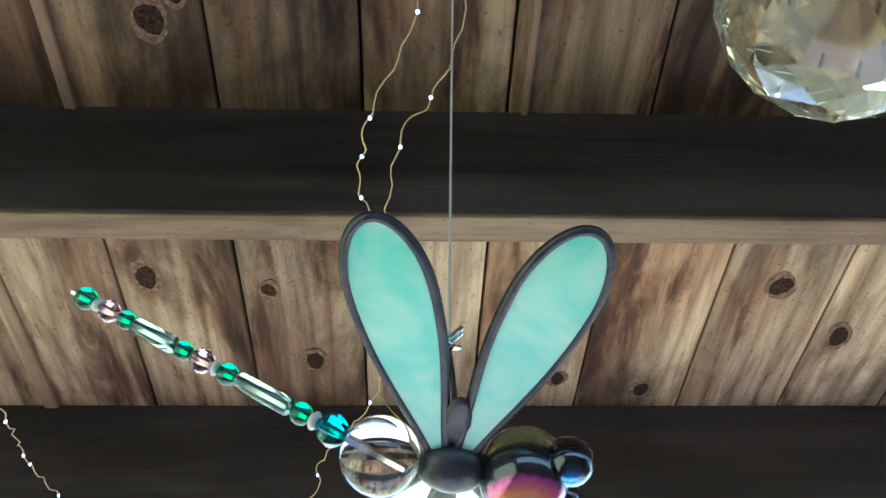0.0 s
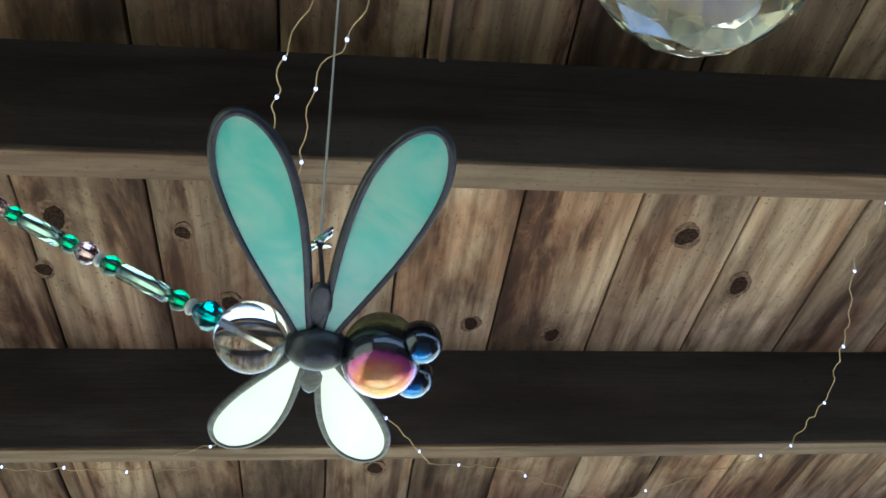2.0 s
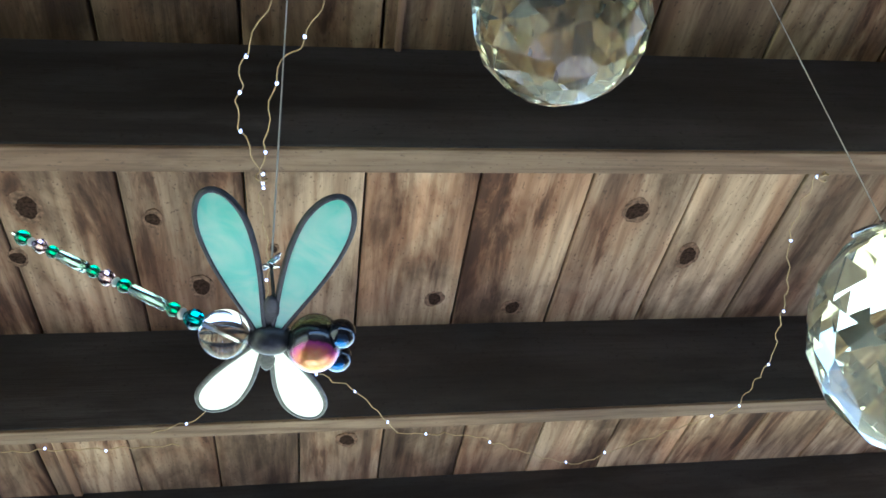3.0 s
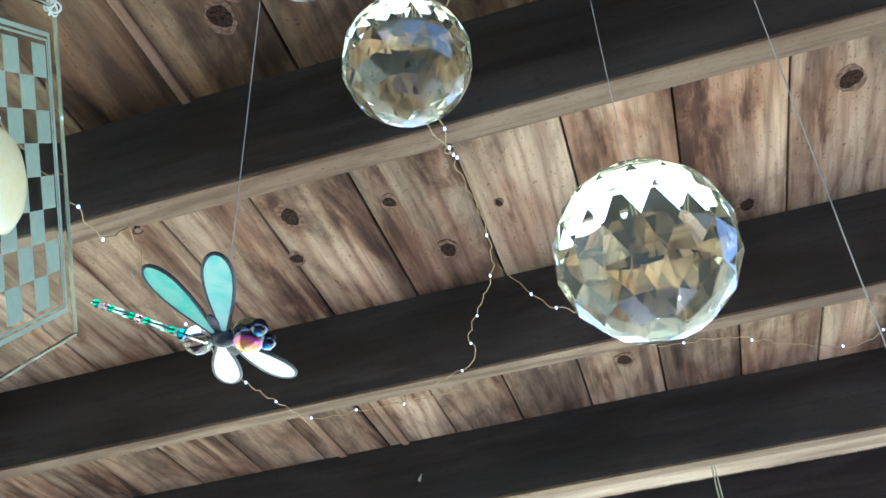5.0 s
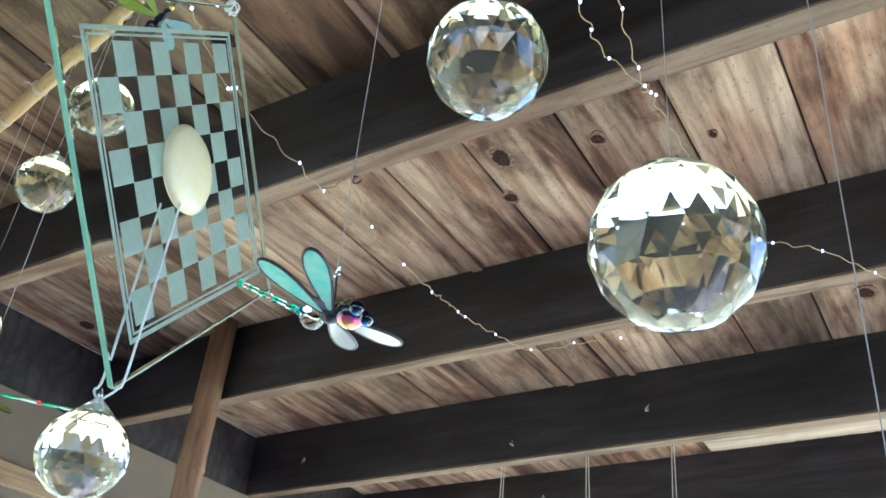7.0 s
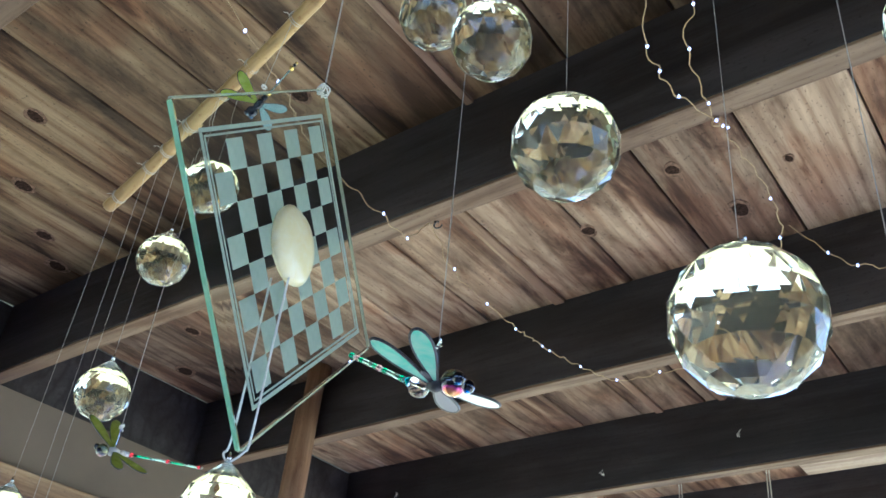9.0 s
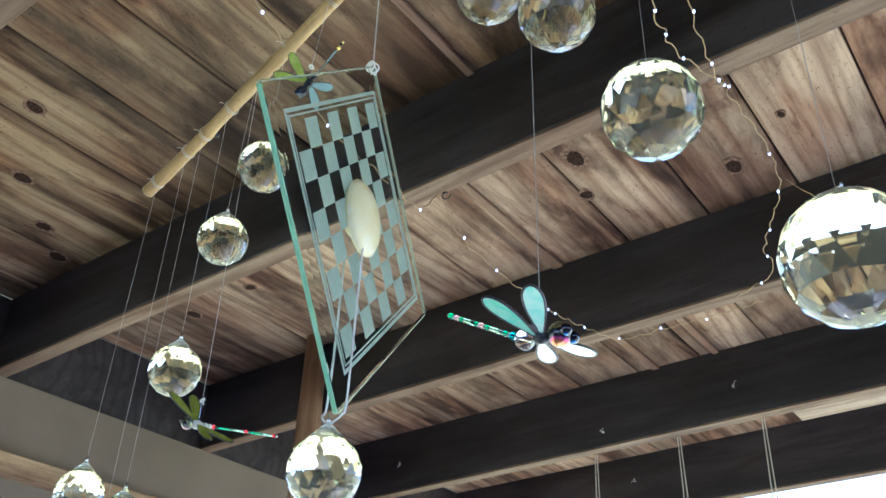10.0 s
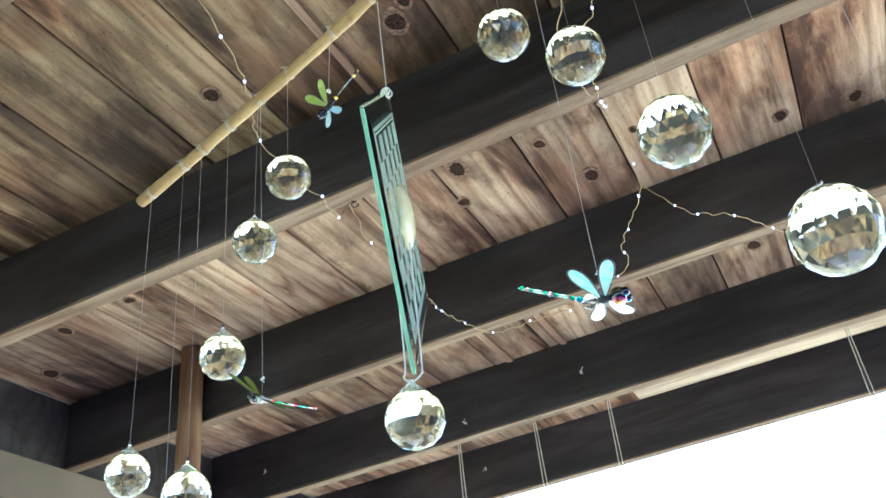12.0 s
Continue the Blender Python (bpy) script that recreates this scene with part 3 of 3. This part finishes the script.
def chess_glass():
    side, t = 0.1345, 0.0034
    f = side / 0.147
    lean = -0.040
    u0, z0 = Vector((-0.3090, 0.9511, 0)), Vector((0, 0, 1))
    u, z = math.cos(lean) * u0 + math.sin(lean) * z0, math.cos(lean) * z0 - math.sin(lean) * u0
    e1, e2 = (u + z).normalized(), (z - u).normalized()
    n = e1.cross(e2)
    c = Vector((-0.0629, 0.9214, 1.8557))
    m = Matrix.Translation(c) @ Matrix((e1, e2, n)).transposed().to_4x4()
    ob = thing("chessboard_suncatcher", "square green-edged glass pane with frosted chequerboard, hanging by one corner", "suncatcher", m)
    h = side / 2
    bm = bmesh.new()
    q = h - 0.0012
    v = [[bm.verts.new((sx * s, sy * s, zz)) for sx, sy in ((-1, -1), (1, -1), (1, 1), (-1, 1))] for s, zz in ((q - 0.010, -t / 2), (q, -t / 2 + 0.0005), (q, t / 2 - 0.0005), (q - 0.010, t / 2))]
    for a, b in zip(v, v[1:]):
        for k in range(4):
            bm.faces.new((a[k], a[(k + 1) % 4], b[(k + 1) % 4], b[k]))
    bm.faces.new(v[0][::-1])
    bm.faces.new(v[-1])
    bmesh.ops.recalc_face_normals(bm, faces=bm.faces)
    pane = part("glass_pane", bm, CLEAR, ob)
    for k in range(4):
        r = Matrix.Rotation(k * math.pi / 2, 4, "Z")
        part("glass_edge", box((-q, q + 0.0002, -t / 2 + 0.0006), (q, h, t / 2 - 0.0006), 0.0004, r), GREEN_EDGE if k == 1 else PALE_EDGE, ob, "bright green cut glass edge" if k == 1 else "clear cut glass edge")
    # etched squares and border lines on the face
    zf = t / 2 + 0.0002
    cell = 0.1085 * f / 8
    sq = mesh_of("etched_square", box((-cell / 2, -cell / 2, 0), (cell / 2, cell / 2, 0.00025)), FROST)
    for i in range(8):
        for j in range(8):
            if (i + j) % 2 == 0:
                o = new("etched_square", sq)
                o.parent = ob
                o.location = ((i - 3.5) * cell, (j - 3.5) * cell, zf)
    for half, w in ((0.0570 * f, 0.0008), (0.0600 * f, 0.0017)):
        for k in range(4):
            r = Matrix.Rotation(k * math.pi / 2, 4, "Z")
            part("etched_line", box((-half, half - w, zf), (half - w - 0.0001, half, zf + 0.00025), 0.0, r), FROST, ob)
    # cream shell disc at the centre, a smaller one behind
    for sgn in (1, -1):
        bm = rings([(0.0, 0.0176), (0.0012, 0.0181), (0.0034, 0.0154), (0.0052, 0.0100), (0.0060, 0.0040), (0.0062, 0.0006)], "z", 32)
        bmesh.ops.transform(bm, matrix=Matrix.Translation((0, 0, sgn * (t / 2 + 0.0005))) @ Matrix.Diagonal((1, 1, 1, 1) if sgn > 0 else (0.5, 0.5, -0.6, 1)), verts=bm.verts)
        bmesh.ops.recalc_face_normals(bm, faces=bm.faces)
        part("shell_disc", bm, SHELL, ob, "cream polished shell disc", True)
    inv = m.inverted()
    top = c + z * (h * math.sqrt(2))
    bm = bmesh.new()
    for a in range(4):
        r = Matrix.Rotation(a * 0.8, 4, "Z")
        tube([inv @ (top + r @ Vector((0.0030 * math.cos(k * 0.5236), 0.001 * a - 0.002, -0.002 + 0.0034 * math.sin(k * 0.5236)))) for k in range(12)], 0.00042, 6, True, bm)
    part("knot", bm, CORD, ob, "white knotted cord at the corner")
    bm = bmesh.new()
    tube([inv @ top, inv @ Vector((top.x, top.y, bam_z(-0.0618)))], 0.0004, 5, bm=bm)
    part("string", bm, STRING, ob, "thin string up to the bamboo stick")
    # two white cords from the disc down to the crystal
    low = Vector((-0.0625, 0.9150, 1.7378 + 0.0190))
    bm = bmesh.new()
    for sgn in (1, -1):
        a = c + n * sgn * 0.0045 + z * (-0.016)
        b = c + n * sgn * 0.0042 + z * (-h * math.sqrt(2) + 0.006)
        tube([inv @ p for p in smooth_line([a, (a + b) / 2, b, b * 0.4 + low * 0.6 + n * sgn * 0.0026, low + n * sgn * 0.0008], 5)], 0.00048, 6, bm=bm)
    part("cord", bm, CORD, ob, "white cord loop carrying the crystal below")


chess_glass()
crystal_ball(-0.0625, 0.9150, 1.7378, 0.0148, None)


# ---- dragonflies ----
def wing_outline(ln, w0, w1, n=30):
    """Slim at the root, round at the tip."""
    up = []
    for k in range(n + 1):
        s = math.sin(k / n * math.pi / 2)
        w = w0 + (w1 - w0) * math.sin(min(1.0, s / 0.72) * math.pi / 2) ** 1.3
        if s > 0.72:
            w = w1 * math.sqrt(max(0.0, 1 - ((s - 0.72) / 0.28) ** 2))
        up.append((s * ln, w))
    return [(x, w) for x, w in up] + [(x, -w) for x, w in up[-2:0:-1]] + [(0, -w0)]


def wing(parent, m, ln, width, mat, rim=0.00048, rimmat=None):
    pts = wing_outline(ln, 0.0006, width / 2)
    bm = bmesh.new()
    top = [bm.verts.new((x, y, 0.0003)) for x, y in pts]
    bot = [bm.verts.new((x, y, -0.0003)) for x, y in pts]
    bm.faces.new(top)
    bm.faces.new(bot[::-1])
    for k in range(len(pts)):
        j = (k + 1) % len(pts)
        bm.faces.new((top[j], top[k], bot[k], bot[j]))
    bmesh.ops.recalc_face_normals(bm, faces=bm.faces)
    bmesh.ops.transform(bm, matrix=m, verts=bm.verts)
    w = part("wing", bm, mat, parent)
    bm = tube([(x, y, 0) for x, y in pts], rim, 6, True)
    bmesh.ops.transform(bm, matrix=m, verts=bm.verts)
    part("wing_rim", bm, rimmat or SOLDER, w, "dark soldered metal rim", True)


def bead(parent, x, r, mat, kind="round", ln=0.0, name="bead", label="", m=None):
    if kind == "round":
        bm = ball((x, 0, 0), r, 14)
    elif kind == "cut":
        bm = rings([(x - r, r * 0.35), (x - r * 0.45, r * 0.85), (x, r), (x + r * 0.45, r * 0.85), (x + r, r * 0.35)], "x", 8)
    else:
        bm = rings([(x - ln / 2, r * 0.7), (x - ln / 2 + r * 0.3, r), (x + ln / 2 - r * 0.3, r), (x + ln / 2, r * 0.7)], "x", 12)
    if m is not None:
        bmesh.ops.transform(bm, matrix=m, verts=bm.verts)
    return part(name, bm, mat, parent, label, kind != "cut")


def teal_dragonfly():
    at = Vector((0.0414, 0.9040, 1.7643))
    m = Matrix.Translation(at) @ pose(0, 0, 0, 0, 0, 4) @ pose(0, 0, 0, 0, 1.7, 0) @ pose(0, 0, 0, -6, 0, 0)
    ob = thing("dragonfly_ornament", "teal-winged glass bead dragonfly with dark metal rims on a string", "dragonfly ornament", m, "hanging dragonflies")
    part("body", ball((0.0004, 0, 0), 0.0026, 16, (1.25, 1.0, 0.85)), SOLDER, ob, "dark soldered metal body", True)
    part("head", ball((0.0068, 0, -0.0002), 0.0043, 24, (0.95, 1.0, 1.0)), HEAD, ob, "rainbow mirror-coated glass head bead", True)
    for s in (-1, 1):
        part("eye", ball((0.0103, s * 0.0027, -0.0004), 0.0022, 16), EYE, ob, "black bead eye with a blue glint painted underneath", True)
    part("abdomen_bead", ball((-0.0060, 0, 0.0004), 0.0036, 24), G_CLEAR, ob, "clear round bead", True)
    tail = Matrix.Translation((-0.0060, 0, 0.0004)) @ pose(0, 0, 0, 0, 27, 0)
    x = -0.0034
    for mat, r, kind, ln in ((G_TEAL, 0.0016, "cut", 0), (SPACER, 0.0009, "tube", 0.0008), (G_GREEN, 0.0011, "round", 0), (G_MINT, 0.0009, "tube", 0.0062), (G_GREEN, 0.0011, "round", 0), (SPACER, 0.0008, "tube", 0.0006), (G_PINK, 0.0013, "cut", 0), (G_GREEN, 0.0010, "round", 0), (G_MINT, 0.0009, "tube", 0.0052), (G_GREEN, 0.0010, "round", 0), (G_PINK, 0.0012, "cut", 0), (SPACER, 0.0007, "tube", 0.0007), (G_GREEN, 0.0012, "round", 0)):
        half = ln / 2 if kind == "tube" else r
        bead(ob, x - half, r, mat, kind, ln, m=tail)
        x -= 2 * half
    part("tail_wire", tube([tail @ Vector((0.002, 0, 0)), tail @ Vector((x - 0.0006, 0, 0))], 0.0003, 5), SILVER, ob)
    for s in (-1, 1):
        for fore, ln, wd in ((17, 0.0249, 0.0068), (-19, 0.0244, 0.0066)):
            mm = Matrix.Translation((0.0010 if fore > 0 else -0.0008, s * 0.0010, 0.0002)) @ pose(0, 0, 0, 0, 0, s * (90 - fore)) @ pose(0, 0, 0, 0, -9, 0)
            # wings towards the open side take the whitened copy for caught skylight
            wing(ob, mm, ln, wd, TEAL if s < 0 else SKYLIT_WING)
        part("wing_joint", ball((0.0002, s * 0.0042, 0.0008), 0.0034, 14, (0.42, 1.25, 0.16)), SOLDER, ob, "dark solder web between two wings", True)
    inv = m.inverted()
    a = inv @ Vector((at.x, at.y, 1.7775))
    part("hook_wire", tube(smooth_line([(0, 0, 0.001), a * 0.5 + Vector((0.0006, 0, 0)), a], 4), 0.0003, 6), SOLDER, ob)
    bm = bmesh.new()
    for k in range(3):
        tube([a + Vector((0.0011 * math.cos(i * 0.6283 + k), 0.0009 * math.sin(i * 0.6283), 0.0008 * math.sin(i * 0.6283 + k * 2) + 0.0006 * k)) for i in range(10)], 0.00028, 5, True, bm)
    part("wire_coil", bm, SILVER, ob, "bright coiled silver wire")
    part("string", tube([a, inv @ Vector((at.x, at.y, HANG))], 0.00016, 5), STRING, ob, "thin nylon string")


teal_dragonfly()


def slim_dragonfly(pos, m, wingmat, wing2, tailmats, label, top, wl, wd, fore, hind):
    mm = Matrix.Translation(pos) @ m
    ob = thing("dragonfly_ornament", label, "dragonfly ornament", mm, "hanging dragonflies")
    part("body", ball((0, 0, 0), 0.0022, 12, (1.4, 1, 1)), SPACER if wingmat is OLIVE else BLACK, ob, smooth=True)
    part("head", ball((0.0052, 0, 0), 0.0029, 16), HEAD if wingmat is OLIVE else BLACK, ob, "shiny head bead", True)
    for s in (-1, 1):
        part("eye", ball((0.0074, s * 0.0018, 0.0004), 0.0014, 10), EYE, ob, smooth=True)
    x = -0.003
    for mat, r, ln in tailmats:
        bead(ob, x - (ln / 2 if ln else r), r, mat, "tube" if ln else "round", ln)
        x -= ln if ln else 2 * r
    part("tail_wire", tube([(-0.002, 0, 0), (x, 0, 0)], 0.0003, 5), SILVER, ob)
    for s in (-1, 1):
        for f in (fore, hind):
            q = Matrix.Translation((0.0, s * 0.001, 0.0006)) @ pose(0, 0, 0, 0, 0, s * (90 - f)) @ pose(0, 0, 0, 0, -9, 0)
            wing(ob, q, wl, wd, wingmat if s > 0 else wing2, 0.0003, SOLDER)
    inv = mm.inverted()
    w = Vector(pos)
    k0 = inv @ (w + Vector((0.001, 0.0, 0.012)))
    part("hook_wire", tube([(0, 0, 0.001), k0], 0.0003, 5), SILVER, ob)
    bm = bmesh.new()
    for k in range(2):
        tube([k0 + Vector((0.0010 * math.cos(i * 0.6283 + k), 0.0009 * math.sin(i * 0.6283 + 2 * k), 0.0011 * math.sin(i * 0.6283))) for i in range(10)], 0.0003, 5, True, bm)
    tube([k0, k0 + Vector((-0.0008, 0.0016, -0.0016))], 0.0003, 5, bm=bm)
    part("knot", bm, CORD, ob, "small pale string knot")
    part("string", tube([inv @ (w + Vector((0.001, 0, 0.012))), inv @ Vector((w.x, bam_y(w.x), top))], 0.00016, 5), STRING, ob, "thin string")


slim_dragonfly((-0.1600, 0.9270, 1.7778), pose(0, 0, 0, 0, 0, -99) @ pose(0, 0, 0, 0, 7, 0) @ pose(0, 0, 0, -40, 0, 0), OLIVE, OLIVE,
               [(SPACER, 0.0015, 0.0024), (SPACER, 0.0012, 0.0022), (G_RED, 0.0012, 0), (G_GREEN, 0.0006, 0.0080), (G_MINT, 0.0006, 0.0080), (G_RED, 0.0011, 0), (G_GREEN, 0.0006, 0.0075), (G_MINT, 0.0006, 0.0070), (G_RED, 0.0010, 0), (SPACER, 0.0006, 0.0012)],
               "slim olive-winged dragonfly with red and green beaded tail", bam_z(-0.155), 0.0245, 0.0052, 15, -15)
slim_dragonfly((-0.0992, 0.9141, 1.9472), pose(0, 0, 0, 0, 0, -177) @ pose(0, 0, 0, 0, 42, 0) @ pose(0, 0, 0, -13, 0, 0), LIME, PALEBLUE,
               [(BLACK, 0.0014, 0.0030), (GOLD, 0.0015, 0), (G_MINT, 0.0005, 0.0150), (GOLD, 0.0013, 0), (BLACK, 0.0009, 0), (GOLD, 0.0007, 0)],
               "small dragonfly with lime and pale blue wings, gold beads", bam_z(-0.0992), 0.0205, 0.0048, 19, -19)


# ---- fairy lights ----
def fairy_lights(line, leds, label, wiggle=0.0016):
    ob = thing("fairy_lights", label, "fairy lights", group="strings of fairy lights")
    pts = smooth_line(line, 8)
    rnd = random.Random(len(pts))
    ph = rnd.uniform(0, 6)
    acc = 0.0
    out = []
    for i, p in enumerate(pts):
        if i:
            acc += (p - pts[i - 1]).length
        out.append(p + Vector((math.sin(acc * 190 + ph), math.cos(acc * 150 + ph), math.sin(acc * 230))) * wiggle)
    part("wire", tube(out, 0.00055, 5), COPPER, ob, "thin golden wire", True)
    led = mesh_of("led", ball((0, 0, 0), 0.0013, 10, (1, 1, 1.4)), LEDM, True)
    for s in leds:
        o = new("led", led)
        o.parent = ob
        o.location = out[min(len(out) - 1, int(round(s * (len(out) - 1))))]
    return ob


def R(x, y, z):
    return ROOF @ Vector((x, y, z))


CLIP = R(0.0, 1.2985, 2.1712)
fairy_lights([R(0.034, 1.02, 2.19), R(0.022, 1.11, 2.165), R(-0.004, 1.167, 2.150), R(-0.010, 1.205, 2.158), R(-0.014, 1.240, 2.166), CLIP], [0.20, 0.42, 0.62, 0.84, 0.99], "golden wire with small lit lamps drooping to a roof beam")
fairy_lights([R(0.060, 1.03, 2.195), R(0.050, 1.13, 2.185), R(0.034, 1.175, 2.178), R(0.014, 1.205, 2.174), R(0.004, 1.266, 2.1695), CLIP], [0.16, 0.40, 0.63, 0.86], "golden wire with small lit lamps drooping to a roof beam")
fairy_lights([CLIP, R(0.001, 1.330, 2.187), R(-0.002, 1.343, 2.184), R(0.002, 1.42, 2.18), R(-0.008, 1.492, 2.176), R(-0.040, 1.56, 2.180), R(-0.066, 1.617, 2.183), R(-0.072, 1.66, 2.176), R(-0.13, 1.69, 2.172)], [0.06, 0.14, 0.40, 0.52, 0.66, 0.78, 0.92], "golden wire with small lit lamps along the roof")
fairy_lights([R(-0.006, 1.52, 2.20), R(0.020, 1.535, 2.17), R(0.040, 1.551, 2.155), R(0.085, 1.60, 2.160), R(0.136, 1.708, 2.171)], [0.28, 0.52, 0.74, 0.95], "golden wire with small lit lamps along the roof")
fairy_lights([R(-0.235, 0.90, 2.168), R(-0.240, 0.985, 2.131), R(-0.254, 1.035, 2.126), R(-0.300, 1.118, 2.143), R(-0.295, 1.17, 2.13), R(-0.286, 1.208, 2.117), R(-0.292, 1.25, 2.122), R(-0.300, 1.292, 2.165), R(-0.305, 1.34, 2.140), R(-0.300, 1.40, 2.128), R(-0.297, 1.454, 2.124), R(-0.315, 1.53, 2.146), R(-0.321, 1.565, 2.154), R(-0.317, 1.638, 2.164), R(-0.300, 1.707, 2.170), R(-0.241, 1.712, 2.170), R(-0.18, 1.712, 2.168), R(-0.10, 1.71, 2.168)], [0.06, 0.118, 0.176, 0.29, 0.35, 0.47, 0.53, 0.588, 0.68, 0.706, 0.764, 0.82, 0.88, 0.94], "golden wire with small lit lamps sagging between roof beams")


fairy_lights([R(0.468, 1.293, 2.172), R(0.478, 1.33, 2.190), R(0.482, 1.39, 2.184), R(0.508, 1.46, 2.178), R(0.527, 1.53, 2.175), R(0.541, 1.58, 2.174), R(0.546, 1.65, 2.178), R(0.535, 1.69, 2.171), R(0.499, 1.712, 2.170), R(0.410, 1.782, 2.172), R(0.367, 1.810, 2.172), R(0.277, 1.762, 2.173), R(0.223, 1.724, 2.171), R(0.136, 1.711, 2.171)], [0.05, 0.16, 0.27, 0.40, 0.52, 0.60, 0.70, 0.78, 0.88, 0.97], "golden wire with small lit lamps sagging between roof beams")
wire_clip_places = (CLIP, R(-0.300, 1.2985, 2.172), R(0.468, 1.2985, 2.172))


def wire_clip(p, mat=COPPER, label="golden wire twisted round a small nail in a beam"):
    bm = bmesh.new()
    tube([p + Vector((0.004 * math.cos(k * 0.5236), 0.0005 * k, 0.003 * math.sin(k * 0.5236))) for k in range(14)], 0.0008, 5, bm=bm)
    tube([p + Vector((0, 0, 0)), p + Vector((0, 0, 0.006))], 0.0011, 6, bm=bm)
    tagged(part("wire_clip", bm, mat), label, "wire clip", "wire clips")


wire_clip(wire_clip_places[0])
wire_clip(wire_clip_places[1], SOLDER, "dark twisted wire tie on a beam edge")
wire_clip(wire_clip_places[2])
